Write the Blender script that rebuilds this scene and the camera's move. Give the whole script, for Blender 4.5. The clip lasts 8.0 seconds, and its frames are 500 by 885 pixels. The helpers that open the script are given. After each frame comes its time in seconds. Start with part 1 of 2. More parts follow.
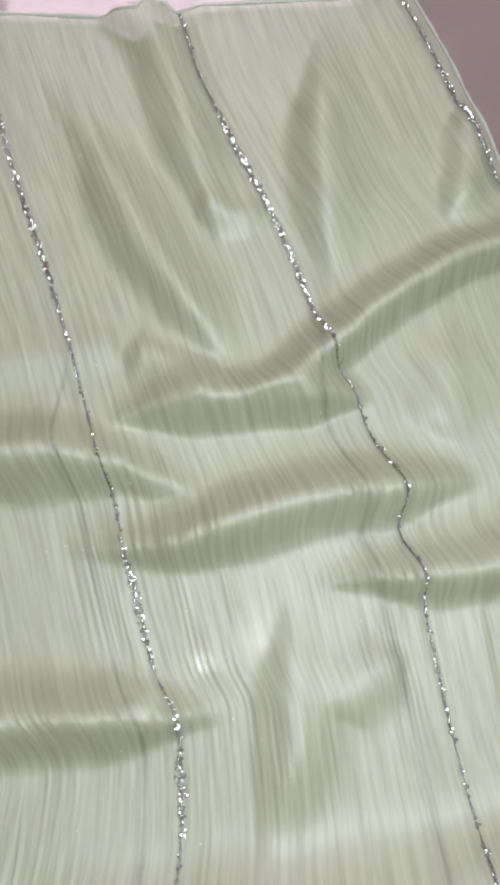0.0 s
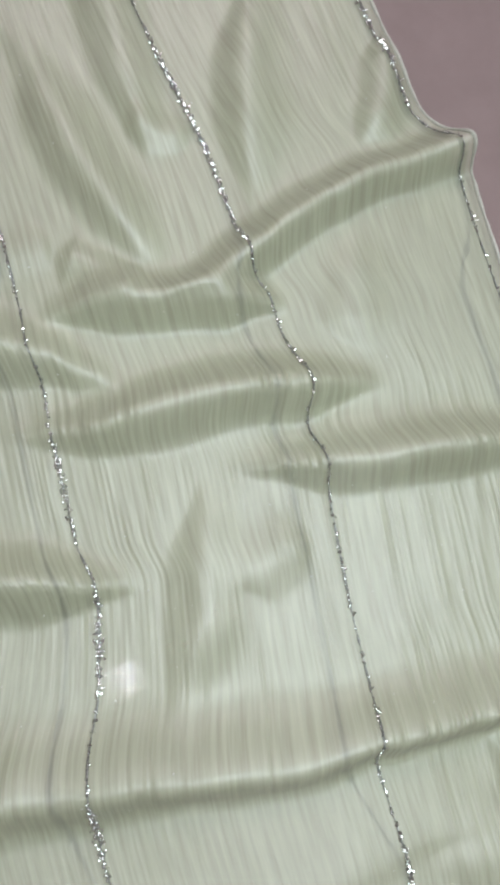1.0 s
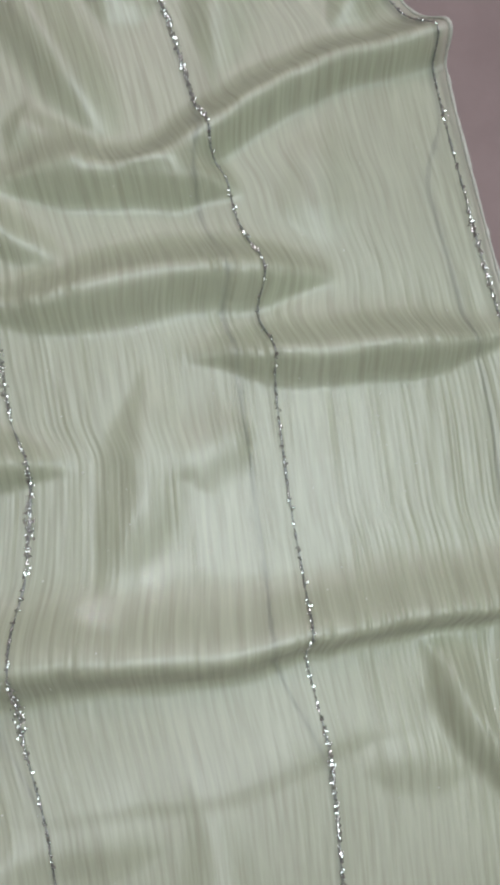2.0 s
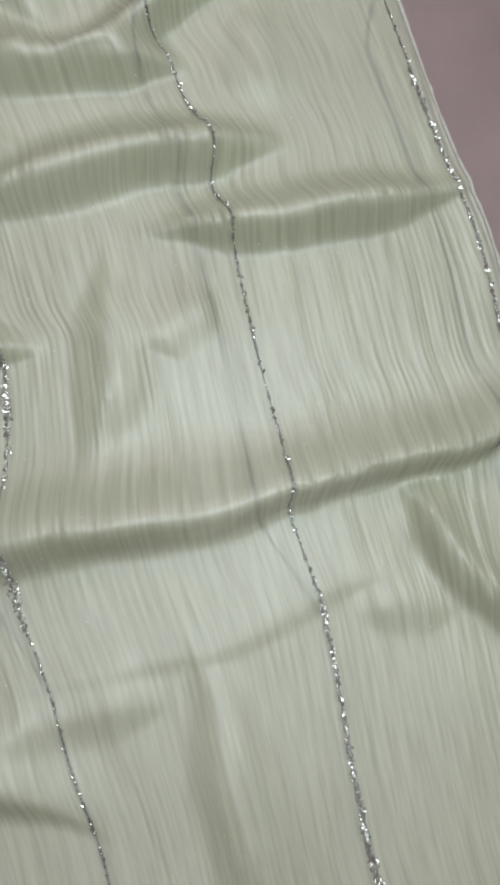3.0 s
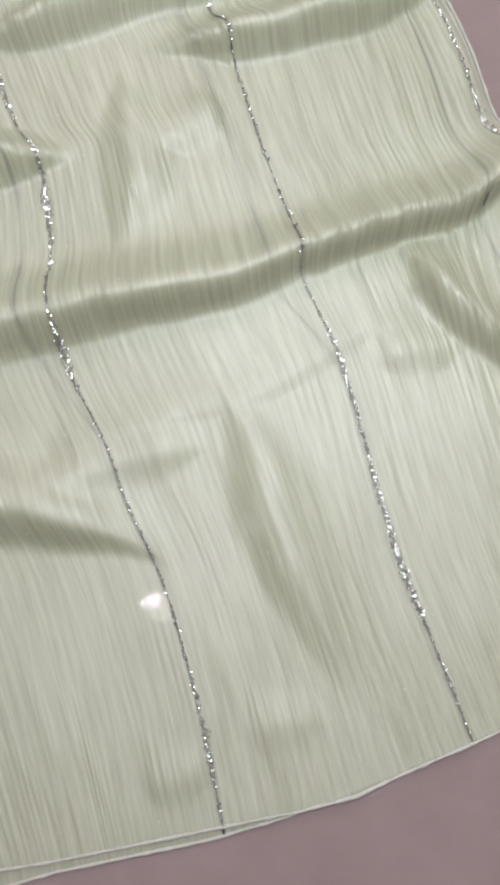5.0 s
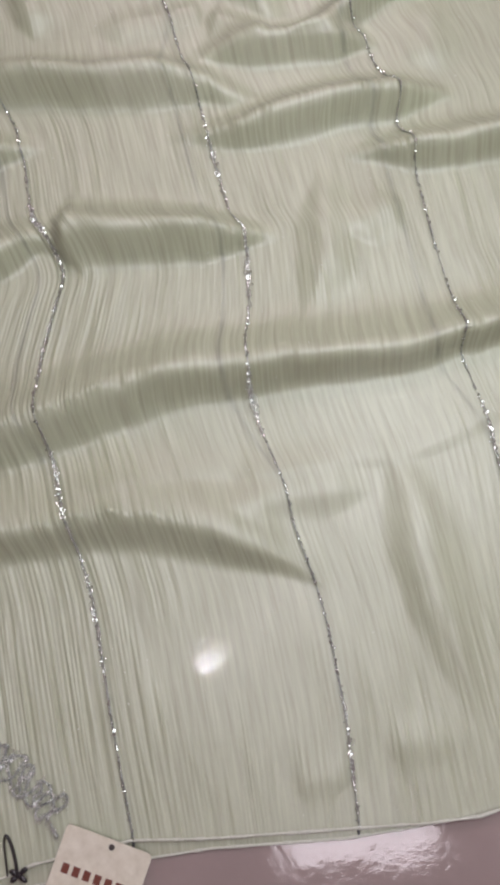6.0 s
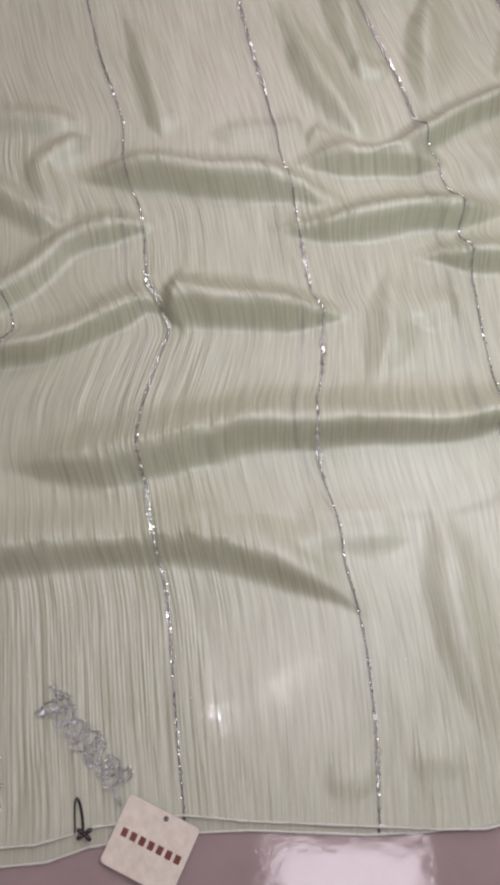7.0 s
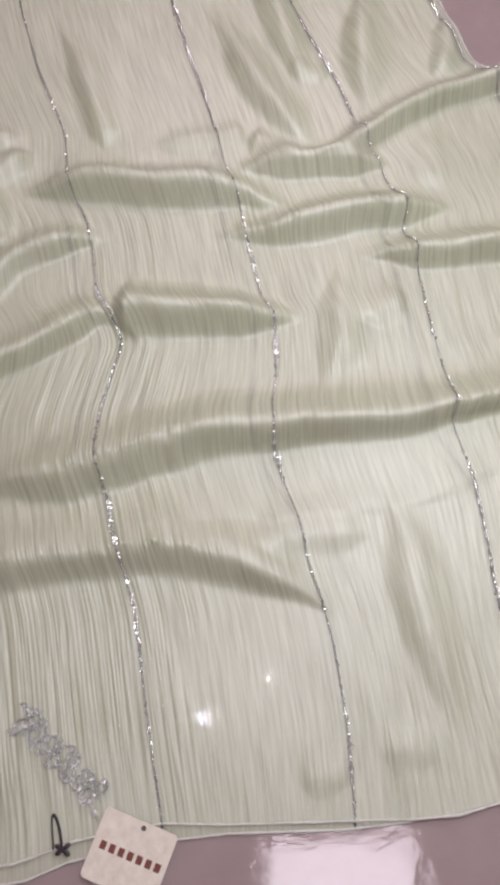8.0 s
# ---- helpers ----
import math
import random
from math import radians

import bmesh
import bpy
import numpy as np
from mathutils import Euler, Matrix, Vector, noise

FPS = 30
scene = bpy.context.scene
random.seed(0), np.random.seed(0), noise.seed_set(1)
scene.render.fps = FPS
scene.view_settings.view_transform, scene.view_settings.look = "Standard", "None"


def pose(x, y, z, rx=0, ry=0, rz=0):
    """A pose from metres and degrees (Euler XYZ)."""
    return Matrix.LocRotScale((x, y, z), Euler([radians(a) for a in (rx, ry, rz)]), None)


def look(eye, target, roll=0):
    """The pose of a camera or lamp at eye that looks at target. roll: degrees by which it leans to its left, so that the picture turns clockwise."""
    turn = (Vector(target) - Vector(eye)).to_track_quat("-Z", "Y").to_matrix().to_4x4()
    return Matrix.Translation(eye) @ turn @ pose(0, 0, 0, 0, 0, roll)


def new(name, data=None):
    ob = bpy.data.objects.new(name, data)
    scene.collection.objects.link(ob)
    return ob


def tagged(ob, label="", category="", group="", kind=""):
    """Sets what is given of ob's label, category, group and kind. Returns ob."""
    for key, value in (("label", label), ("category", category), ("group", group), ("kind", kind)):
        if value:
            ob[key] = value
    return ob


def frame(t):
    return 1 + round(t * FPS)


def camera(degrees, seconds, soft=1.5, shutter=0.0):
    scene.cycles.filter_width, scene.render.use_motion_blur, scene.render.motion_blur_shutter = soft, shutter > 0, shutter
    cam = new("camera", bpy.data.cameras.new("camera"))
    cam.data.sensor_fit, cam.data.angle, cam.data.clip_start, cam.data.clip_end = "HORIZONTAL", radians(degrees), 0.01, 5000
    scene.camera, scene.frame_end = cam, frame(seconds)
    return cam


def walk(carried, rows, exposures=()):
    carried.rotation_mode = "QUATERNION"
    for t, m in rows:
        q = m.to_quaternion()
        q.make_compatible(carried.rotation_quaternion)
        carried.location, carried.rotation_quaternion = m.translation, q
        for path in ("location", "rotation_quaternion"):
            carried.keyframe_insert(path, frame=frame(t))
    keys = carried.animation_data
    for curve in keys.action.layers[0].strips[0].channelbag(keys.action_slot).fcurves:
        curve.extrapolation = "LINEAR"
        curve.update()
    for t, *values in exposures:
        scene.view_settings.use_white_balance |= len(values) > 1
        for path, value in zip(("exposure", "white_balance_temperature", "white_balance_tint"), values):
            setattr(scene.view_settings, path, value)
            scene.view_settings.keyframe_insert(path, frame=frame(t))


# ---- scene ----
cam = camera(34.11, 8.0, soft=4.0)
PATH = [
    (0, 0.1116, 0.4399, 0.4104, 10.06, -3.98, -5.04),
    (0.5, 0.1354, 0.4185, 0.4211, 10.33, -3.78, -6.64),
    (1, 0.1418, 0.3803, 0.4375, 9.62, -4.94, -4.42),
    (1.5, 0.1491, 0.3654, 0.4328, 7.80, -5.61, -0.08),
    (2, 0.1636, 0.3449, 0.4229, 6.40, -6.34, -1.46),
    (2.2, 0.1619, 0.3406, 0.4177, 5.42, -6.87, -2.66),
    (3.5, 0.1791, 0.2311, 0.4316, 6.97, -5.40, -8.89),
    (4, 0.1892, 0.1972, 0.4393, 6.80, -4.44, -11.16),
    (4.2, 0.1930, 0.1761, 0.4429, 7.69, -3.90, -12.15),
    (5.3, 0.1308, 0.1171, 0.4654, 9.71, -0.84, -10.43),
    (5.5, 0.1168, 0.1148, 0.4756, 10.61, 0.64, -8.53),
    (6, 0.0816, 0.1065, 0.5235, 13.72, 0.29, -5.11),
    (6.5, 0.0600, 0.0884, 0.5772, 16.41, -0.03, -1.95),
    (7, 0.0456, 0.0665, 0.6112, 18.40, 0.12, 0.89),
    (7.5, 0.0423, 0.0629, 0.6150, 18.89, -0.03, 0.31),
    (8, 0.0570, 0.0678, 0.6167, 18.49, -0.68, -2.81),
]
EXPOSURES = [
    (0.0, -0.29, 6200, 16), (1.5, -0.46, 6100, 15), (2.0, -0.59, 6100, 15), (3.5, -0.43, 6200, 18), (4.2, -0.33, 6250, 18), (5.3, -0.11, 6350, 21), (5.5, -0.13, 6400, 21), (6.0, -0.38, 6450, 25), (7.0, -0.34, 6400, 29), (7.5, -0.23, 6400, 30), (8.0, -0.12, 6400, 30),
]
walk(cam, [(t, pose(x, y, z, rx, ry, rz)) for t, x, y, z, rx, ry, rz in PATH], EXPOSURES)

# ---- light: a lit ceiling panel, a strip lamp high on the far wall, an added fill lamp, weak room light ----
world = bpy.data.worlds.new("world")
scene.world = world
world.use_nodes = True
world.node_tree.nodes["Background"].inputs[0].default_value = (0.9, 0.86, 0.85, 1)
world.node_tree.nodes["Background"].inputs[1].default_value = 0.045


def area_lamp(name, eye, target, sx, sy, watts, color):
    data = bpy.data.lights.new(name, "AREA")
    data.shape, data.size, data.size_y, data.energy, data.color = "RECTANGLE", sx, sy, watts, color
    ob = new(name, data)
    ob.matrix_world = look(eye, target)
    return ob


# fill light added low over the table, no known source behind it
FILL = area_lamp("fill_light", (0.38, 0.42, 0.86), (0.36, 0.42, 0.0), 0.36, 0.36, 6.0, (0.88, 1.0, 0.95))
FILL.data.shape = "DISK"
KEY = area_lamp("strip_light", (0.2, 1.86, 1.5), (0.2, 0.4, 0.0), 0.9, 0.4, 17, (1.0, 0.82, 0.87))
TOP = area_lamp("panel_light", (0.39, -0.51, 2.52), (0.39, -0.51, 0.0), 0.5, 0.28, 1.8, (0.94, 0.98, 1.0))
SPOTS = [(-0.08, 0.06, 0.07, 8.0), (0.15, 0.17, 0.035, 3.6), (0.30, 0.26, 0.035, 3.6)]
for x, y, wide, watts in SPOTS:
    spot = area_lamp("downlight", (x, y, 2.545), (x, y, 0.0), wide, wide, watts, (0.96, 0.99, 1.0))
    spot.data.shape = "DISK"


# ---- materials ----
def material(name, color, rough=0.6, metal=0.0, **more):
    m = bpy.data.materials.new(name)
    m.use_nodes = True
    b = m.node_tree.nodes["Principled BSDF"]
    b.inputs["Base Color"].default_value = (*color, 1)
    b.inputs["Roughness"].default_value, b.inputs["Metallic"].default_value = rough, metal
    for key, value in more.items():
        b.inputs[key.replace("_", " ")].default_value = value
    return m


def node(m, kind, **values):
    n = m.node_tree.nodes.new(kind)
    for key, value in values.items():
        n.inputs[key].default_value = value
    return n


def link(m, a, out, b, into):
    m.node_tree.links.new(a.outputs[out], b.inputs[into])


def mottle(m, coord, scale, dark, light, stretch=(1, 1, 1), bump=0.0, distance=0.001, detail=6.0):
    """Colour that varies by noise between two tones, with relief from the same noise."""
    b = m.node_tree.nodes["Principled BSDF"]
    tex, mapping = node(m, "ShaderNodeTexCoord"), node(m, "ShaderNodeMapping")
    mapping.inputs["Scale"].default_value = stretch
    n = node(m, "ShaderNodeTexNoise", Scale=scale, Detail=detail, Roughness=0.6)
    ramp = node(m, "ShaderNodeValToRGB")
    ramp.color_ramp.elements[0].position, ramp.color_ramp.elements[1].position = 0.3, 0.7
    ramp.color_ramp.elements[0].color, ramp.color_ramp.elements[1].color = (*dark, 1), (*light, 1)
    link(m, tex, coord, mapping, 0)
    link(m, mapping, 0, n, 0)
    link(m, n, 0, ramp, 0)
    link(m, ramp, 0, b, "Base Color")
    if bump:
        r = node(m, "ShaderNodeBump", Strength=bump, Distance=distance)
        link(m, n, 0, r, "Height")
        link(m, r, 0, b, "Normal")
    return n


def cloth_material(name, dark, light, clear, coat, coat_rough, coat_ior):
    """Sheer satin crepe: fine lengthwise threads, a silky coat, a little see-through."""
    m = material(name, light, 0.56, 0.0, Specular_IOR_Level=1.0, Specular_Tint=(1.0, 0.94, 1.0, 1.0), Coat_Weight=coat, Coat_Roughness=coat_rough, Coat_IOR=coat_ior, Sheen_Weight=0.1, Sheen_Roughness=0.4)
    n = mottle(m, "UV", 60.0, dark, light, (7.0, 0.3, 1), 0.28, 0.0008)
    tree, b = m.node_tree, m.node_tree.nodes["Principled BSDF"]
    out = tree.nodes["Material Output"]
    tl = node(m, "ShaderNodeBsdfTranslucent")
    tl.inputs[0].default_value = (light[0] * 0.92, light[1], light[2] * 0.7, 1)
    tr = node(m, "ShaderNodeBsdfTransparent")
    mix1, mix2 = node(m, "ShaderNodeMixShader"), node(m, "ShaderNodeMixShader")
    mix1.inputs[0].default_value = 0.14
    gaps = node(m, "ShaderNodeMapRange")
    gaps.inputs["From Min"].default_value, gaps.inputs["From Max"].default_value = 0.35, 0.65
    gaps.inputs["To Min"].default_value, gaps.inputs["To Max"].default_value = clear + 0.06, clear - 0.06
    link(m, n, 0, gaps, 0)
    link(m, gaps, 0, mix2, 0)
    link(m, b, 0, mix1, 1)
    link(m, tl, 0, mix1, 2)
    link(m, mix1, 0, mix2, 1)
    link(m, tr, 0, mix2, 2)
    link(m, mix2, 0, out, 0)
    return m


CLOTH = cloth_material("sheer_mint_satin", (0.59, 0.627, 0.455), (0.70, 0.75, 0.56), 0.5, 1.0, 0.49, 2.1)
UNDER = cloth_material("sheer_mint_satin_lower", (0.59, 0.627, 0.455), (0.70, 0.75, 0.56), 0.42, 0.0, 0.3, 1.5)
HEM = material("hem_thread", (0.74, 0.74, 0.66), 0.5)
mottle(HEM, "Object", 900.0, (0.42, 0.43, 0.36), (0.64, 0.65, 0.57), (1, 1, 1), 0.5, 0.0004)
LUREX = material("dark_silver_lurex", (0.2, 0.2, 0.2), 0.4, 0.75)
mottle(LUREX, "Object", 700.0, (0.11, 0.12, 0.115), (0.48, 0.5, 0.48), (1, 1, 1), 0.6, 0.0004)
# same lurex, colour deepened so lower stripes show through the sheer upper layer
LUREX_DARK = material("darkened_lurex", (0.09, 0.09, 0.095), 0.5, 0.3)
SEQUIN = material("silver_sequin", (0.74, 0.79, 0.76), 0.18, 1.0)
PEARL = material("pearl_glint", (0.85, 0.86, 0.82), 0.15, 0.25)
STONE = material("grey_rhinestone", (0.55, 0.58, 0.55), 0.25, 0.85)
CARD = material("cream_card", (0.66, 0.61, 0.5), 0.75)
mottle(CARD, "Object", 130.0, (0.58, 0.53, 0.42), (0.72, 0.68, 0.57), (1, 1, 1), 0.15, 0.0003)
INK = material("brown_ink", (0.16, 0.04, 0.025), 0.6)
RIBBON = material("black_satin_ribbon", (0.018, 0.014, 0.016), 0.35)
EYELET = material("dark_metal_eyelet", (0.12, 0.11, 0.1), 0.4, 0.8)
TABLE = material("mauve_glossy_laminate", (0.36, 0.27, 0.27), 0.025, 0.0)
mottle(TABLE, "Object", 26.0, (0.278, 0.216, 0.205), (0.318, 0.248, 0.236), (1, 1, 1), 0.08, 0.004)
TABLE_LEG = material("dark_wood_leg", (0.05, 0.03, 0.025), 0.5)
mottle(TABLE_LEG, "Object", 20.0, (0.03, 0.018, 0.014), (0.07, 0.045, 0.035), (1, 1, 0.1), 0.2)
FLOOR = material("dark_brown_floor", (0.035, 0.016, 0.015), 0.45)
mottle(FLOOR, "Object", 8.0, (0.02, 0.009, 0.009), (0.05, 0.022, 0.02), (1, 0.1, 1), 0.1, 0.002)
WALL = material("pale_pink_paint", (0.62, 0.5, 0.48), 0.85)
mottle(WALL, "Object", 30.0, (0.6, 0.48, 0.46), (0.66, 0.54, 0.52), (1, 1, 1), 0.1, 0.002)
CEIL = material("white_ceiling_paint", (0.75, 0.72, 0.7), 0.9)
LAMP_BODY = material("white_lamp_housing", (0.8, 0.8, 0.78), 0.4)
LAMP_GLOW = material("lamp_diffuser", (0.9, 0.9, 0.9), 0.5, 0.0, Emission_Color=(1, 0.98, 0.96, 1), Emission_Strength=9.0)


# ---- mesh helpers ----
def part(name, bm, mat, parent=None, label=""):
    me = bpy.data.meshes.new(name)
    bm.to_mesh(me)
    bm.free()
    me.materials.append(mat)
    ob = new(name, me)
    ob.parent = parent
    if label:
        tagged(ob, label)
    return ob


def box(x0, x1, y0, y1, z0, z1, bevel=0.0, bm=None):
    bm = bm or bmesh.new()
    made = bmesh.ops.create_cube(bm, size=1, matrix=Matrix.Translation(((x0 + x1) / 2, (y0 + y1) / 2, (z0 + z1) / 2)) @ Matrix.Diagonal((x1 - x0, y1 - y0, z1 - z0, 1)))
    if bevel:
        edges = list({e for v in made["verts"] for e in v.link_edges})
        bmesh.ops.bevel(bm, geom=edges, offset=bevel, segments=3, affect="EDGES", profile=0.5)
    return bm


def mesh_object(name, verts, faces, mat, parent=None, uvs=None, smooth=True):
    """One mesh from arrays of corners and quads or triangles."""
    me = bpy.data.meshes.new(name)
    verts, faces = np.asarray(verts, np.float32), np.asarray(faces, np.int32)
    n, k = faces.shape
    me.vertices.add(len(verts))
    me.vertices.foreach_set("co", verts.ravel())
    me.loops.add(n * k)
    me.loops.foreach_set("vertex_index", faces.ravel())
    me.polygons.add(n)
    me.polygons.foreach_set("loop_start", np.arange(0, n * k, k, dtype=np.int32))
    me.polygons.foreach_set("use_smooth", np.full(n, smooth))
    if uvs is not None:
        layer = me.uv_layers.new(name="UVMap")
        layer.data.foreach_set("uv", np.asarray(uvs, np.float32)[faces.ravel()].ravel())
    me.update(calc_edges=True)
    me.materials.append(mat)
    ob = new(name, me)
    ob.parent = parent
    return ob


# ---- the room ----
def structure(name, bm, mat, label):
    return tagged(part(name, bm, mat), label, "room", kind="structure")


structure("floor", box(-2.0, 2.2, -1.8, 2.0, -0.85, -0.75), FLOOR, "dark brown floor beyond the table")
structure("wall_north", box(-2.0, 2.2, 2.0, 2.1, -0.85, 2.6), WALL, "plain pale pink painted wall")
structure("wall_south", box(-2.0, 2.2, -1.9, -1.8, -0.85, 2.6), WALL, "plain pale pink painted wall")
structure("wall_west", box(-2.1, -2.0, -1.9, 2.1, -0.85, 2.6), WALL, "plain pale pink painted wall")
structure("wall_east", box(2.2, 2.3, -1.9, 2.1, -0.85, 2.6), WALL, "plain pale pink painted wall")
structure("ceiling", box(-2.1, 2.3, -1.9, 2.1, 2.6, 2.7), CEIL, "plain white painted ceiling")

# panel lamp in the ceiling and strip lamp on the far wall: open housings round the light
panel = tagged(new("ceiling_lamp"), "white square ceiling panel lamp, lit", "lamp")
panel.location = (0.39, -0.51, 2.56)
part("housing", box(-0.3, 0.3, -0.2, 0.2, 0.0, 0.04, 0.004), LAMP_BODY, panel)
part("diffuser", box(-0.27, 0.27, -0.16, 0.16, -0.012, -0.002, 0.003), LAMP_GLOW, panel, "glowing white diffuser")
strip = tagged(new("wall_lamp"), "long white strip lamp on the wall, lit", "lamp")
strip.location = (0.2, 1.965, 1.54)
part("housing", box(-0.5, 0.5, -0.03, 0.03, -0.24, 0.24, 0.004), LAMP_BODY, strip)
for x, y, wide, watts in SPOTS:
    can = tagged(new("downlight_can"), "small round white ceiling downlight, lit", "lamp", "ceiling downlights")
    can.location = (x, y, 2.55)
    bm = bmesh.new()
    bmesh.ops.create_cone(bm, cap_ends=True, segments=32, radius1=0.065, radius2=0.06, depth=0.04, matrix=Matrix.Translation((0, 0, 0.03)))
    part("can", bm, LAMP_BODY, can)

# housing for the added fill light, always out of view
fill_lamp = tagged(new("added_fill_lamp"), "unseen round white fill lamp added over the table, lit", "lamp")
fill_lamp.location = (0.38, 0.42, 0.87)
bm = bmesh.new()
bmesh.ops.create_cone(bm, cap_ends=True, segments=40, radius1=0.17, radius2=0.05, depth=0.09, matrix=Matrix.Translation((0, 0, 0.05)))
part("shade", bm, LAMP_BODY, fill_lamp)
bm = bmesh.new()
bmesh.ops.create_cone(bm, cap_ends=True, segments=10, radius1=0.004, radius2=0.004, depth=1.635, matrix=Matrix.Translation((0, 0, 0.912)))
part("cord", bm, LAMP_BODY, fill_lamp)

# ---- the table ----
table = tagged(new("table"), "mauve table with a glossy smooth top", "table")
part("tabletop", box(-0.95, 0.0, -1.6, 0.0, -0.035, 0.0, 0.003), TABLE, table, "glossy mauve tabletop")
table.location = (0.343, 1.1, 0)
table.rotation_euler = (0, 0, radians(6.5))
for x in (-0.88, -0.06):
    for y in (-1.53, -0.06):
        part("leg", box(x - 0.03, x + 0.03, y - 0.03, y + 0.03, -0.75, -0.036, 0.004), TABLE_LEG, table)


# ---- the scarf: crest lines of its folds, (x, y) from end to end; the steep side is on the right hand ----
def noise2(x, y, seed):
    """Smooth random values from -1 to 1 on a lattice of unit cells."""
    rng = np.random.RandomState(seed)
    lattice = rng.uniform(-1, 1, (256, 256))
    xi, yi = np.floor(x).astype(int), np.floor(y).astype(int)
    fx, fy = x - xi, y - yi
    fx, fy = fx * fx * (3 - 2 * fx), fy * fy * (3 - 2 * fy)
    a, b = lattice[xi % 256, yi % 256], lattice[(xi + 1) % 256, yi % 256]
    c, d = lattice[xi % 256, (yi + 1) % 256], lattice[(xi + 1) % 256, (yi + 1) % 256]
    return (a * (1 - fx) + b * fx) * (1 - fy) + (c * (1 - fx) + d * fx) * fy


FOLDS = []


def fold(points, height, near, far, lean=0.0, start=0.12, end=0.12):
    """A fold with its crest along the points: height, reach of the steep and of the gentle side, how far it leans over; a pair runs from start to end."""
    p = np.array(points, float)
    fine = []
    q = np.vstack([2 * p[0] - p[1], p, 2 * p[-1] - p[-2]])
    for i in range(1, len(q) - 2):
        for s in np.linspace(0, 1, 8, endpoint=False):
            a, b, c, d = q[i - 1], q[i], q[i + 1], q[i + 2]
            fine.append(0.5 * (2 * b + (c - a) * s + (2 * a - 5 * b + 4 * c - d) * s ** 2 + (3 * b - a - 3 * c + d) * s ** 3))
    fine.append(p[-1])
    both = [np.array(v if isinstance(v, tuple) else (v, v)) for v in (height, near, far, lean)]
    FOLDS.append((np.array(fine) - (0, 0.2 * both[0].mean()), 1.35 * both[0], both[1], 1.05 * both[2], both[3], start, end))


# the long ridge across the scarf, and the crease that leaves it
fold([(-0.16, 0.247), (-0.09, 0.258), (-0.04, 0.268), (0.04, 0.286), (0.10, 0.294), (0.15, 0.295), (0.20, 0.297), (0.24, 0.302), (0.29, 0.309), (0.33, 0.315), (0.36, 0.326), (0.41, 0.354)],
     (0.018, 0.015), (0.022, 0.009), (0.022, 0.011), (0.1, 0.35), 0.16, 0.01)
fold([(0.296, 0.292), (0.310, 0.274), (0.322, 0.252), (0.342, 0.228), (0.375, 0.195)], 0.010, 0.012, 0.012, 0.1, 0.25, 0.2)
# folds of the middle
fold([(-0.035, 0.402), (-0.01, 0.400), (0.03, 0.395), (0.09, 0.387), (0.128, 0.382)], 0.017, (0.020, 0.017), 0.013, 0.15, 0.1, 0.45)
fold([(-0.26, 0.332), (-0.16, 0.345), (-0.116, 0.357), (-0.075, 0.378), (-0.048, 0.392), (-0.030, 0.390), (-0.014, 0.374), (-0.006, 0.352)], (0.019, 0.009), (0.012, 0.010), 0.014, (0.25, 0.05), 0.1, 0.3)
fold([(-0.118, 0.514), (-0.06, 0.522), (0.016, 0.518), (0.075, 0.508), (0.132, 0.480)], 0.017, 0.0175, 0.012, 0.15, 0.25, 0.4)
fold([(0.07, 0.524), (0.10, 0.534), (0.135, 0.538), (0.185, 0.536), (0.215, 0.528)], 0.015, 0.0135, 0.011, 0.15, 0.35, 0.3)
fold([(0.045, 0.466), (0.095, 0.467), (0.14, 0.476), (0.185, 0.484), (0.245, 0.481), (0.262, 0.476)], 0.016, 0.0155, 0.012, 0.15, 0.45, 0.25)
fold([(0.168, 0.438), (0.20, 0.439), (0.25, 0.441), (0.30, 0.445), (0.375, 0.456)], 0.014, 0.0135, 0.012, 0.15, 0.35, 0.4)
fold([(0.135, 0.536), (0.155, 0.543), (0.188, 0.559), (0.225, 0.586), (0.259, 0.603), (0.293, 0.614), (0.345, 0.630)], 0.014, 0.012, 0.0095, 0.2, 0.25, 0.01)
fold([(-0.26, 0.180), (-0.144, 0.186), (-0.08, 0.191), (-0.02, 0.194), (0.024, 0.190), (0.066, 0.179), (0.10, 0.162), (0.138, 0.138)], (0.015, 0.010), (0.018, 0.014), 0.026, 0.12, 0.05, 0.2)
# slight folds
fold([(0.07, 0.193), (0.118, 0.196), (0.168, 0.192)], 0.0034, 0.013, 0.02, 0.0, 0.3, 0.3)
fold([(0.156, 0.440), (0.159, 0.374), (0.146, 0.334), (0.130, 0.300)], 0.005, 0.016, 0.017, 0.0, 0.4, 0.45)
fold([(0.168, 0.373), (0.19, 0.386), (0.215, 0.398)], 0.0035, 0.014, 0.014, 0.0, 0.35, 0.3)
fold([(0.176, 0.235), (0.186, 0.20), (0.199, 0.125), (0.208, 0.082), (0.215, 0.035)], 0.0055, 0.016, 0.018, 0.0, 0.4, 0.45)
fold([(0.055, 0.72), (0.083, 0.658), (0.105, 0.613), (0.128, 0.573), (0.143, 0.548)], 0.009, 0.015, 0.016, 0.0, 0.5, 0.25)
fold([(0.10, 0.765), (0.116, 0.725), (0.131, 0.665), (0.146, 0.605)], 0.009, 0.014, 0.016, 0.0, 0.05, 0.5)
fold([(0.208, 0.75), (0.201, 0.69), (0.198, 0.63), (0.199, 0.58)], 0.009, 0.014, 0.016, 0.0, 0.45, 0.4)
fold([(0.128, 0.648), (0.146, 0.634), (0.170, 0.630)], 0.003, 0.010, 0.010, 0.0, 0.3, 0.3)
fold([(-0.085, 0.70), (-0.056, 0.62), (-0.042, 0.552)], 0.006, 0.010, 0.016, 0.0, 0.5, 0.15)
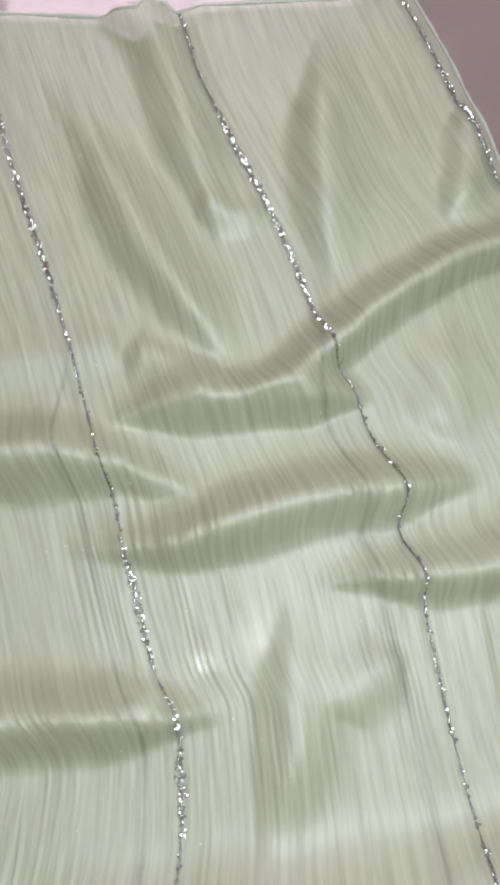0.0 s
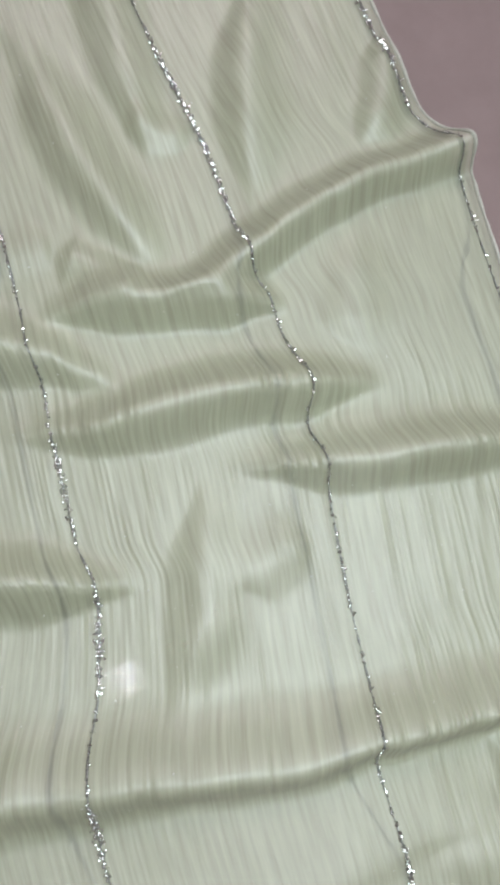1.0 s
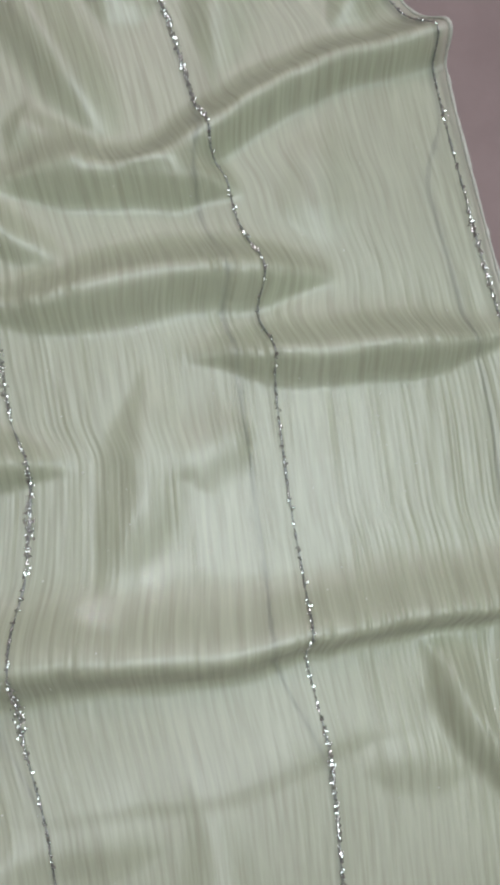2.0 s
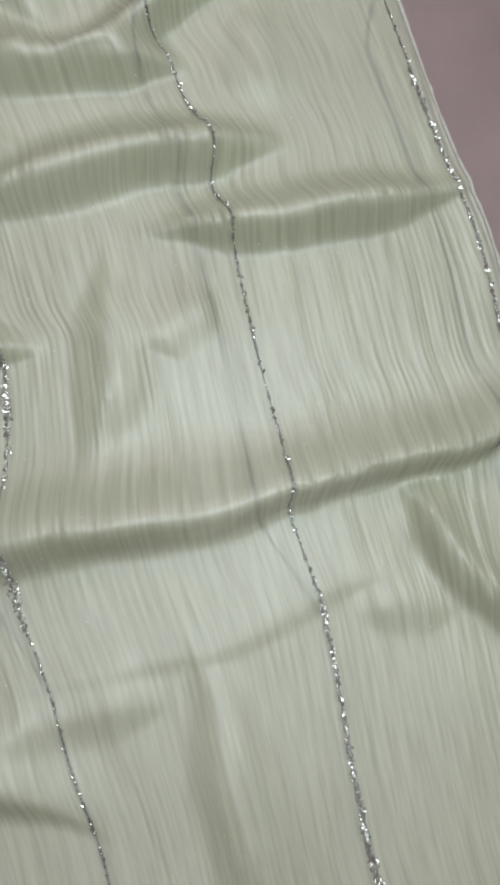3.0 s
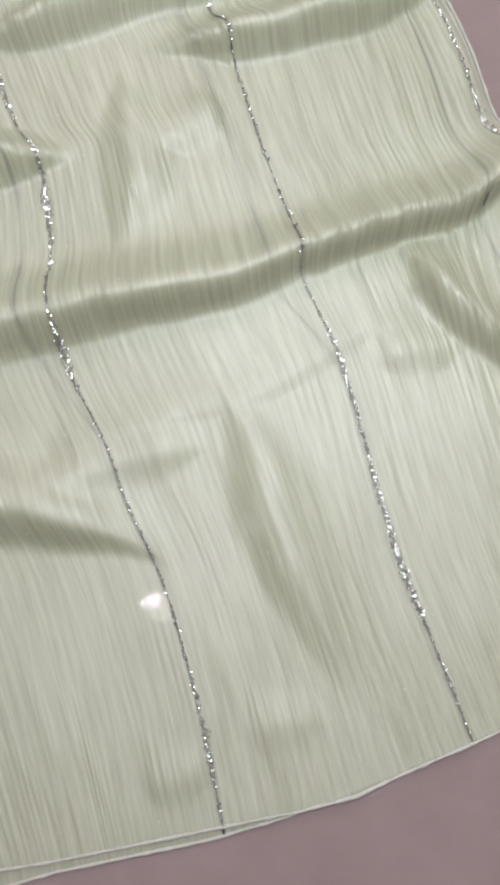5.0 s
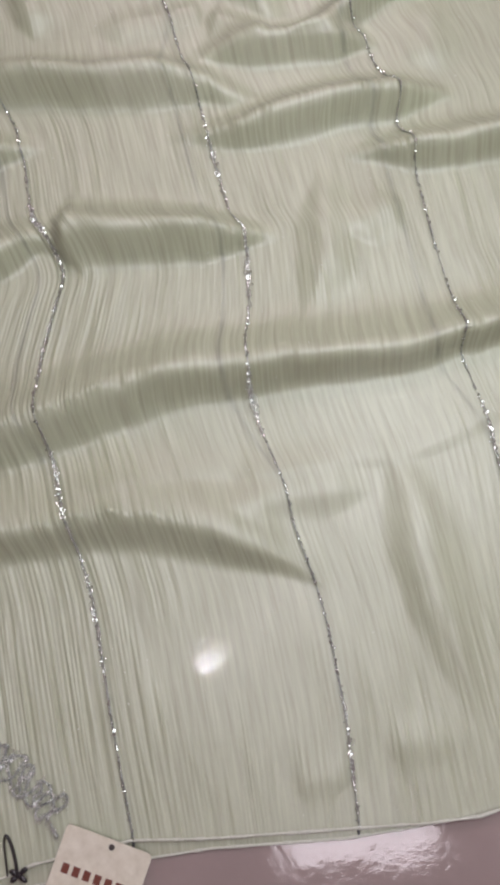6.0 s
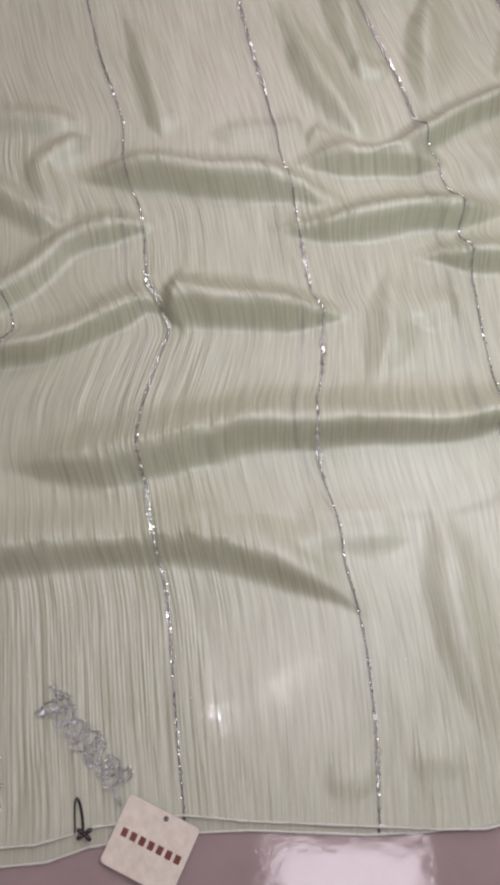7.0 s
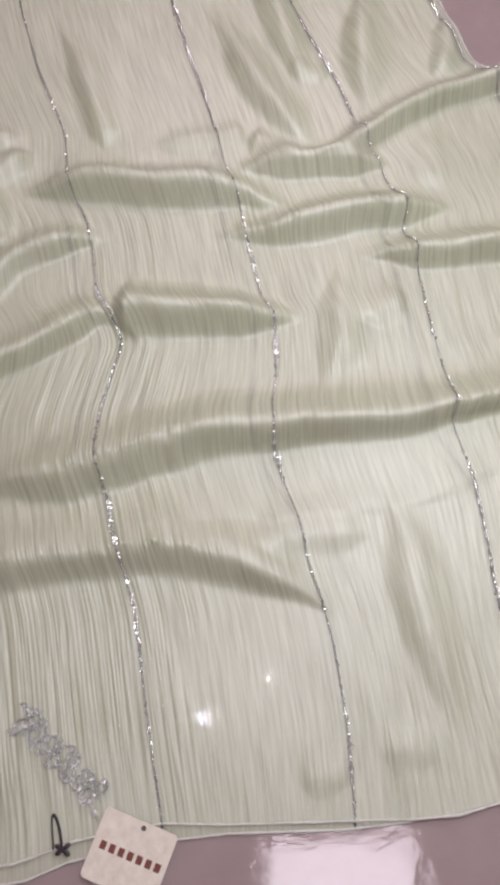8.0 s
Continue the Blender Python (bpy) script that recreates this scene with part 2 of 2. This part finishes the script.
fold([(-0.21, 0.365), (-0.147, 0.417), (-0.117, 0.448), (-0.08, 0.462), (-0.035, 0.462)], 0.011, 0.013, 0.012, 0.1, 0.2, 0.25)
fold([(-0.100, 0.556), (-0.128, 0.540), (-0.146, 0.515), (-0.124, 0.470)], 0.008, 0.012, 0.012, 0.0, 0.2, 0.25)
fold([(-0.23, 0.53), (-0.17, 0.49), (-0.118, 0.456)], 0.009, 0.013, 0.012, 0.0, 0.2, 0.2)
fold([(-0.23, 0.60), (-0.19, 0.575), (-0.11, 0.566)], 0.006, 0.012, 0.014, 0.0, 0.2, 0.3)
fold([(0.0, 0.560), (0.052, 0.561), (0.083, 0.568)], 0.0025, 0.012, 0.010, 0.0, 0.3, 0.1)
fold([(0.082, 0.560), (0.108, 0.551), (0.132, 0.542)], 0.004, 0.011, 0.010, 0.0, 0.2, 0.2)
fold([(0.282, 0.70), (0.278, 0.648), (0.258, 0.622)], 0.006, 0.012, 0.010, 0.0, 0.35, 0.3)
fold([(0.262, 0.224), (0.290, 0.226), (0.325, 0.224)], 0.0026, 0.012, 0.014, 0.0, 0.4, 0.4)
fold([(0.256, 0.575), (0.250, 0.535), (0.252, 0.495)], 0.003, 0.015, 0.016, 0.0, 0.4, 0.35)
fold([(-0.045, 0.203), (0.0, 0.212), (0.044, 0.2175), (0.12, 0.2135), (0.195, 0.218), (0.23, 0.2295), (0.26, 0.2395), (0.31, 0.244)], 0.0009, 0.006, 0.014, 0.0, 0.15, 0.15)
fold([(0.15, 0.036), (0.175, 0.039), (0.198, 0.036)], 0.0016, 0.011, 0.012, 0.0, 0.3, 0.3)
fold([(0.095, 0.022), (0.115, 0.025), (0.132, 0.022)], 0.0014, 0.010, 0.012, 0.0, 0.3, 0.3)


def relief(x, y):
    """Shift, height, tautness and gathering of the cloth where it would lie flat at x, y."""
    h, sx, sy, taut, gather = [np.zeros_like(x) for _ in range(5)]
    for line, height, near, far, lean, start, end in FOLDS:
        reach = 3 * max(near.max(), far.max())
        lo, hi = line.min(0) - reach, line.max(0) + reach
        pick = (x > lo[0]) & (x < hi[0]) & (y > lo[1]) & (y < hi[1])
        px, py = x[pick], y[pick]
        px, py = (px + 0.003 * noise2(px * 21, py * 21, 51) + 0.0009 * noise2(px * 85, py * 60, 53),
                  py + 0.003 * noise2(px * 21, py * 21, 52) + 0.0009 * noise2(px * 85, py * 60, 54))
        best = np.full(px.shape, 1e9)
        along, side = np.zeros_like(px), np.zeros_like(px)
        dx, dy = np.zeros_like(px), np.zeros_like(px)
        lengths = np.hypot(*np.diff(line, axis=0).T)
        total, run = lengths.sum(), 0.0
        for a, b, length in zip(line[:-1], line[1:], lengths):
            ux, uy = (b - a) / length
            t = np.clip((px - a[0]) * ux + (py - a[1]) * uy, 0, length)
            ex, ey = px - a[0] - t * ux, py - a[1] - t * uy
            d = np.hypot(ex, ey)
            closer = d < best
            best[closer] = d[closer]
            along[closer] = (run + t)[closer] / total
            side[closer] = np.sign(ex * uy - ey * ux)[closer]
            dx[closer], dy[closer] = uy, -ux
            run += length
        height, near, far, lean = [v[0] + (v[1] - v[0]) * along for v in (height, near, far, lean)]
        taper = np.clip(along / max(start, 1e-3), 0, 1) * np.clip((1 - along) / max(end, 1e-3), 0, 1)
        taper = taper * taper * (3 - 2 * taper)
        wave = 1 + 0.12 * noise2(px * 28, py * 28, 5)
        near, far = near * (0.22 + 0.78 * taper), far * (0.5 + 0.5 * taper)
        ramp = np.clip(best / (1.8 * near), 0, 1)
        steep = (1 - ramp * ramp) ** 3
        shape = np.where(side > 0, steep, np.exp(-(best / far) ** 2))
        lift = height * taper * wave * shape
        h[pick] += lift
        strong = taper * np.clip(height / 0.018, 0, 1)
        taut[pick] = np.maximum(taut[pick], np.where(side > 0, 4 * ramp * (1 - ramp), 0) * strong)
        gather[pick] = np.maximum(gather[pick], np.exp(-(best / 0.005) ** 2) * strong)
        sx[pick] += lean * lift * dx
        sy[pick] += lean * lift * dy
    return sx, sy, h, taut, gather


def curve_at(points, y):
    """x along a line of (y, x), smoothed."""
    p = np.array(points, float)
    shifts = np.linspace(-0.012, 0.012, 9)
    return sum(np.interp(y + s, p[:, 0], p[:, 1]) * w for s, w in zip(shifts, np.hanning(11)[1:-1])) / np.hanning(11)[1:-1].sum()


STRIPE_B = [(-0.04, 0.003), (0, 0.001), (0.05, -0.006), (0.11, -0.013), (0.142, -0.017), (0.184, -0.027), (0.232, -0.038), (0.264, -0.046), (0.30, -0.045), (0.344, -0.032),
            (0.361, -0.026), (0.382, -0.032), (0.408, -0.048), (0.446, -0.051), (0.477, -0.056), (0.502, -0.067), (0.529, -0.075), (0.574, -0.078), (0.644, -0.104), (0.711, -0.121), (0.8, -0.14)]
STRIPE_C = [(-0.04, 0.134), (0.055, 0.133), (0.112, 0.128), (0.14, 0.123), (0.173, 0.114), (0.207, 0.109), (0.238, 0.099), (0.261, 0.094), (0.301, 0.092), (0.323, 0.098),
            (0.358, 0.1), (0.389, 0.1), (0.394, 0.092), (0.43, 0.085), (0.467, 0.079), (0.498, 0.075), (0.528, 0.066), (0.561, 0.06), (0.6, 0.051), (0.669, 0.033), (0.713, 0.024), (0.8, 0.0)]
STRIPE_D = [(-0.04, 0.28), (0.008, 0.273), (0.045, 0.267), (0.107, 0.256), (0.144, 0.253), (0.205, 0.25), (0.231, 0.248), (0.253, 0.243), (0.283, 0.236), (0.321, 0.237), (0.36, 0.231),
            (0.399, 0.227), (0.444, 0.223), (0.459, 0.215), (0.475, 0.22), (0.489, 0.218), (0.509, 0.207), (0.534, 0.202), (0.546, 0.192), (0.586, 0.183), (0.621, 0.173), (0.649, 0.162), (0.678, 0.149), (0.715, 0.135), (0.8, 0.12)]
EDGE = [(-0.04, 0.41), (0.1, 0.385), (0.243, 0.376), (0.315, 0.376), (0.335, 0.382), (0.356, 0.374), (0.401, 0.371), (0.429, 0.366), (0.448, 0.36), (0.485, 0.35), (0.543, 0.338),
        (0.578, 0.331), (0.605, 0.327), (0.625, 0.32), (0.64, 0.302), (0.669, 0.293), (0.718, 0.278), (0.751, 0.265), (0.8, 0.245)]
HEM_UP = [(-0.4, -0.03), (-0.122, -0.022), (-0.1, -0.02), (-0.074, -0.013), (-0.059, -0.008), (0, 0), (0.045, -0.003), (0.135, -0.005), (0.173, -0.006), (0.205, -0.005), (0.233, 0.001), (0.262, 0.006), (0.295, 0.012), (0.32, 0.01), (0.42, -0.004)]
HEM_LOW = [(-0.4, -0.044), (-0.122, -0.034), (-0.092, -0.031), (-0.063, -0.021), (-0.009, -0.012), (0.045, -0.009), (0.125, -0.0105), (0.167, -0.008), (0.2, -0.003), (0.3, 0.014), (0.42, 0.0)]
HEM_FAR = [(-0.4, 0.762), (0.03, 0.757), (0.09, 0.752), (0.104, 0.749), (0.114, 0.760), (0.126, 0.751), (0.139, 0.758), (0.23, 0.760), (0.4, 0.757)]
U_LINES = [-0.300, -0.254, -0.127, 0.0, 0.130, 0.257, 0.380]


def flat_place(u, y):
    """x of the thread u at the height y of the flat cloth."""
    b = curve_at(STRIPE_B, y)
    lines = [b - 0.300, b - 0.254, b - 0.127, b, curve_at(STRIPE_C, y), curve_at(STRIPE_D, y), curve_at(EDGE, y)]
    x = np.zeros_like(y)
    for i in range(6):
        pick = (u >= U_LINES[i]) & ((u < U_LINES[i + 1]) | (i == 5))
        s = (u - U_LINES[i]) / (U_LINES[i + 1] - U_LINES[i])
        x = np.where(pick, lines[i] * (1 - s) + lines[i + 1] * s, x)
    return x


def pleats(u, v):
    """The crinkle: narrow lengthwise pleats that come and go."""
    bend = u + 0.0016 * noise2(u * 60, v * 9, 11)
    wave = np.sin(2 * np.pi * bend / 0.0031 + 5 * noise2(u * 90, v * 5, 12))
    wave = np.where(wave > 0, wave, 0.7 * wave)
    a = noise2(bend * 230, v * 13, 1)
    c = noise2(bend * 110, v * 6, 3)
    ridge = 0.17 * wave + 0.75 * (1 - np.abs(a) * 1.7) + 0.6 * c + 0.5 * noise2(bend * 48, v * 4, 7)
    strong = np.clip(0.7 + 0.9 * noise2(u * 24, v * 10, 4) + 0.8 * noise2(u * 140, v * 30, 6), 0.05, 1.7)
    calm = np.clip((v + 0.03 * noise2(u * 14, v * 8, 9) - 0.47) / 0.12, 0, 1)
    patch = np.clip(0.85 + 0.9 * noise2(u * 9, v * 7, 8), 0.3, 1.4)
    return 0.00076 * ridge * strong * patch * (1 - 0.68 * calm)


def sheet(u, v, low, high, lift, crinkle=1.0):
    """Places of the cloth: u across, v from the near hem (0) to the far one (1)."""
    guess = v * 0.76
    for _ in range(3):
        x = flat_place(u, guess)
        guess = np.interp(x, *np.array(low).T) * (1 - v) + np.interp(x, *np.array(high).T) * v
    sx, sy, h, taut, gather = relief(x, guess)
    slow = 0.0012 * (1 + noise2(x * 22 + 3, guess * 13, 21))
    edge = np.clip(np.minimum(v, 1 - v) * 14, 0, 1)
    z = lift + h + slow * edge + crinkle * pleats(u, guess) * (0.35 + 0.65 * edge) * (1 - 0.9 * taut) * (1 + 1.7 * gather)
    return np.stack([x + sx, guess + sy, z], -1)


def cloth_sheet(name, u0, u1, columns, rows, low, high, lift, mat, parent, crinkle=1.0):
    u, v = np.meshgrid(np.linspace(u0, u1, columns), np.linspace(0, 1, rows))
    co = sheet(u.ravel(), v.ravel(), low, high, lift, crinkle)
    i = (np.arange(rows - 1)[:, None] * columns + np.arange(columns - 1)[None]).ravel()
    faces = np.stack([i, i + 1, i + columns + 1, i + columns], -1)
    return mesh_object(name, co, faces, mat, parent, np.stack([u.ravel(), v.ravel() * 0.76], -1))


def rope(name, co, radius, mat, parent, sides=7, wobble=0.0):
    """A thin round cord along places."""
    co = np.asarray(co, float)
    way = np.gradient(co, axis=0)
    way /= np.linalg.norm(way, axis=1, keepdims=True)
    across = np.cross(way, (0, 0, 1.0))
    across /= np.linalg.norm(across, axis=1, keepdims=True)
    up = np.cross(across, way)
    n = len(co)
    r = radius * (1 + wobble * noise2(np.arange(n) * 0.37, np.zeros(n), 31))
    ring = [co + r[:, None] * (np.cos(a) * across + np.sin(a) * up) for a in np.linspace(0, 2 * np.pi, sides, endpoint=False)]
    verts = np.stack(ring, 1).reshape(-1, 3)
    i, j = np.meshgrid(np.arange(n - 1), np.arange(sides), indexing="ij")
    k = (j + 1) % sides
    faces = np.stack([i * sides + j, i * sides + k, (i + 1) * sides + k, (i + 1) * sides + j], -1).reshape(-1, 4)
    return mesh_object(name, verts, faces, mat, parent)


scarf = tagged(new("scarf"), "rumpled pale mint crinkled scarf with silver sequin stripes", "scarf")
TOP_LIFT, LOW_LIFT = 0.0044, 0.0016
cloth_sheet("upper_layer", -0.30, 0.38, 1500, 380, HEM_UP, HEM_FAR, TOP_LIFT, CLOTH, scarf)
cloth_sheet("lower_layer", -0.30, 0.377, 260, 260, HEM_LOW, HEM_FAR, LOW_LIFT, UNDER, scarf, 0.1)

u = np.linspace(-0.30, 0.38, 420)
tagged(rope("near_hem", sheet(u, np.zeros_like(u), HEM_UP, HEM_FAR, TOP_LIFT), 0.0009, HEM, scarf, wobble=0.4), "rolled pale hem")
u = np.linspace(-0.30, 0.377, 420)
tagged(rope("lower_hem", sheet(u, np.zeros_like(u), HEM_LOW, HEM_FAR, LOW_LIFT, 0.3), 0.0009, HEM, scarf, wobble=0.3), "rolled pale hem")
u = np.linspace(-0.30, 0.38, 420)
tagged(rope("far_hem", sheet(u, np.ones_like(u), HEM_UP, HEM_FAR, TOP_LIFT), 0.0009, HEM, scarf, wobble=0.4), "rolled pale hem")
v = np.linspace(0, 1, 420)
tagged(rope("side_hem", sheet(np.full_like(v, 0.38), v, HEM_UP, HEM_FAR, TOP_LIFT + 0.0004), 0.001, HEM, scarf, wobble=0.35), "rolled pale side hem")


def flecks(name, co, sizes, mat, parent, seed, tilt=0.5):
    """Many small six-sided spangles lying at places, tilted at random."""
    rng = np.random.RandomState(seed)
    n = len(co)
    normal = np.stack([rng.normal(0, tilt, n), rng.normal(0, tilt, n), np.ones(n)], -1)
    normal /= np.linalg.norm(normal, axis=1, keepdims=True)
    a = np.cross(normal, rng.normal(size=(n, 3)))
    a /= np.linalg.norm(a, axis=1, keepdims=True)
    b = np.cross(normal, a)
    verts, faces = [], []
    ring = np.linspace(0, 2 * np.pi, 6, endpoint=False)
    disc = co[:, None] + sizes[:, None, None] * (np.cos(ring)[None, :, None] * a[:, None] + np.sin(ring)[None, :, None] * b[:, None])
    peak = (co + normal * sizes[:, None] * 0.45)[:, None]
    verts = np.concatenate([disc, peak], 1).reshape(-1, 3)
    base = np.arange(n)[:, None] * 7
    faces = np.concatenate([np.stack([base[:, 0] + i, base[:, 0] + (i + 1) % 6, base[:, 0] + 6], -1) for i in range(6)])
    return tagged(mesh_object(name, verts, faces, mat, parent, smooth=False), kind="stuff")


def stripe(u0, seed, parent, low, high, lift, dull=False):
    """A dark lurex line with clusters of sequins on it."""
    v = np.linspace(0.001, 0.999, 620)
    slip = np.clip((v - 0.27) / 0.13, 0, 1) * np.clip((0.76 - v) / 0.07, 0, 1) if dull else np.zeros_like(v)
    slip = -0.0165 * slip * slip * (3 - 2 * slip)
    line = sheet(u0 + slip, v, low, high, lift + (0.0006 if dull else 0.0004), 0.2 if dull else 0.5)
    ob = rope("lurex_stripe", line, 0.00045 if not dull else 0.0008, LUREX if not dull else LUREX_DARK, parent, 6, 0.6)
    rng = np.random.RandomState(seed)
    clump = noise2(v * 17 + seed, np.full_like(v, seed * 1.7), 40 + seed)
    many = np.clip(0.4 + 1.1 * np.clip(clump, -0.2, 1), 0.04, 1.5)
    t = rng.choice(v, 1400 if not dull else 500, p=many / many.sum())
    spread = 0.0005 + 0.0008 * np.clip(np.interp(t, v, clump), 0, 1)
    co = sheet(u0 + np.interp(t, v, slip) + rng.normal(0, 1, len(t)) * spread, t, low, high, lift + (0.0008 if dull else 0.0010), 0.2 if dull else 0.5)
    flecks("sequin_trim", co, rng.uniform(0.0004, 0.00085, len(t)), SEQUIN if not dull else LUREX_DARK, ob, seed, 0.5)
    return ob


for k, u0 in enumerate((-0.254, -0.127, 0.0, 0.130, 0.257, 0.3735)):
    tagged(stripe(u0, 7 + k, scarf, HEM_UP, HEM_FAR, TOP_LIFT), "dark silver glittering stripe")
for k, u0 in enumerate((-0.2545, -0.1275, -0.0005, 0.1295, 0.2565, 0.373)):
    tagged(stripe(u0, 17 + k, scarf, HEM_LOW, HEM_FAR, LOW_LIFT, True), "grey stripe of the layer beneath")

# single glints all over the cloth
rng = np.random.RandomState(3)
uu, vv = rng.uniform(-0.3, 0.375, 300), rng.uniform(0.01, 0.99, 300)
flecks("glitter", sheet(uu, vv, HEM_UP, HEM_FAR, TOP_LIFT + 0.0008), rng.uniform(0.0002, 0.00045, 300), PEARL, scarf, 4, 0.4)


# ---- the stone-set lettering near the hem: loops of cord set with small stones ----
def lettering():
    a, b = np.array((-0.097, 0.074)), np.array((-0.042, 0.019))
    way = b - a
    length = np.hypot(*way)
    way /= length
    side = np.array((-way[1], way[0]))
    t = np.linspace(0, 1, 60)
    strokes = []
    for i in range(7):
        mid = a + way * length * (i + 0.5) / 7
        tall, wide, slant = 0.0105 - 0.0012 * (i % 3), 0.0036 + 0.0008 * (i % 2), (0.25, -0.2, 0.1)[i % 3]
        turn = 2 * np.pi * t + 0.6 * i
        up, ahead = tall * np.sin(turn), wide * np.cos(turn) + 0.0012 * np.sin(3 * turn + i)
        strokes.append(mid + up[:, None] * (side + slant * way) + ahead[:, None] * way)
        cross = np.linspace(-1, 1, 26)
        strokes.append(mid + (0.7 * tall * cross)[:, None] * (side - (0.5 + slant) * way) + (0.002 * np.cos(3 * cross + i))[:, None] * way)
    tail = np.linspace(0, 1, 24)[:, None]
    strokes += [(-0.106, 0.064) + tail * (0.014, 0.005), (-0.098, 0.083) + tail * (0.012, -0.006), (-0.047, 0.014) + tail * (0.004, -0.008)]
    rng = np.random.RandomState(8)
    for stroke in strokes:
        co = np.column_stack([stroke, np.zeros(len(stroke))])
        _, _, h, _, _ = relief(co[:, 0], co[:, 1])
        co[:, 2] = TOP_LIFT + h + 0.0028
        ob = rope("cord_stroke", co, 0.0007, LUREX, scarf, 6, 0.5)
        tagged(ob, "looped grey lettering set with stones")
        n = int(3.6 * len(co))
        k = rng.randint(0, len(co), n)
        places = co[k] + rng.normal(0, 1, (n, 3)) * (0.0009, 0.0009, 0.0) + (0, 0, 0.0009)
        flecks("stone_trim", places, rng.uniform(0.00028, 0.00052, n), STONE, ob, 9, 0.5)


lettering()


# ---- hang tag ----
def hang_tag():
    tag = tagged(new("hang_tag"), "square cream card hang tag with brown print", "tag")
    tag.matrix_world = Matrix.Translation((-0.0215, -0.0185, 0.0066)) @ Euler((radians(5.0), 0, radians(-24.0))).to_matrix().to_4x4()
    w, d = 0.0265, 0.0235
    bm = box(-w, w, -d, d, -0.0004, 0.0004)
    corners = [e for e in bm.edges if abs(e.verts[0].co.x - e.verts[1].co.x) < 1e-6 and abs(e.verts[0].co.y - e.verts[1].co.y) < 1e-6]
    bmesh.ops.bevel(bm, geom=corners, offset=0.003, segments=4, affect="EDGES", profile=0.5)
    part("card", bm, CARD, tag)
    # the maker's word as plain bars
    for i in range(7):
        x = -0.0212 + i * 0.0066
        bm = box(x, x + 0.0042, -0.0028, 0.0028, 0.0004, 0.00055)
        part("print_bar", bm, INK, tag)
    bm = bmesh.new()
    bmesh.ops.create_cone(bm, cap_ends=True, segments=20, radius1=0.0019, radius2=0.0015, depth=0.0007, matrix=Matrix.Translation((0.0025, 0.0195, 0.0006)))
    part("eyelet", bm, EYELET, tag, "small dark eyelet")


hang_tag()


# ---- black ribbon bow at the hem ----
def ribbon_bow():
    bow = tagged(new("ribbon_bow"), "small black ribbon loop tied in a bow at the hem", "ribbon")
    bow.location = (-0.0665, -0.0125, 0.0058)
    t = np.linspace(0, np.pi, 40)
    loop = np.column_stack([-0.0035 + 0.0028 * np.cos(t) - 0.003 * np.sin(t), 0.022 * np.sin(t) ** 0.7, 0.0015 * np.sin(t)])
    rope("loop", loop[:22], 0.001, RIBBON, bow, 6)
    rope("thin_strand", loop[21:], 0.0006, RIBBON, bow, 6)
    for angle, size in ((35, 0.0062), (150, 0.0058), (215, 0.0056), (320, 0.0062)):
        bm = bmesh.new()
        bmesh.ops.create_uvsphere(bm, u_segments=10, v_segments=6, radius=1)
        m = Matrix.Rotation(radians(angle), 4, "Z") @ Matrix.Translation((size * 0.55, 0, 0)) @ Matrix.Diagonal((size * 0.5, 0.0017, 0.0011, 1))
        bmesh.ops.transform(bm, matrix=m, verts=bm.verts)
        part("bow_lobe", bm, RIBBON, bow)
    bm = bmesh.new()
    bmesh.ops.create_uvsphere(bm, u_segments=10, v_segments=6, radius=0.0018)
    part("knot", bm, RIBBON, bow)


ribbon_bow()
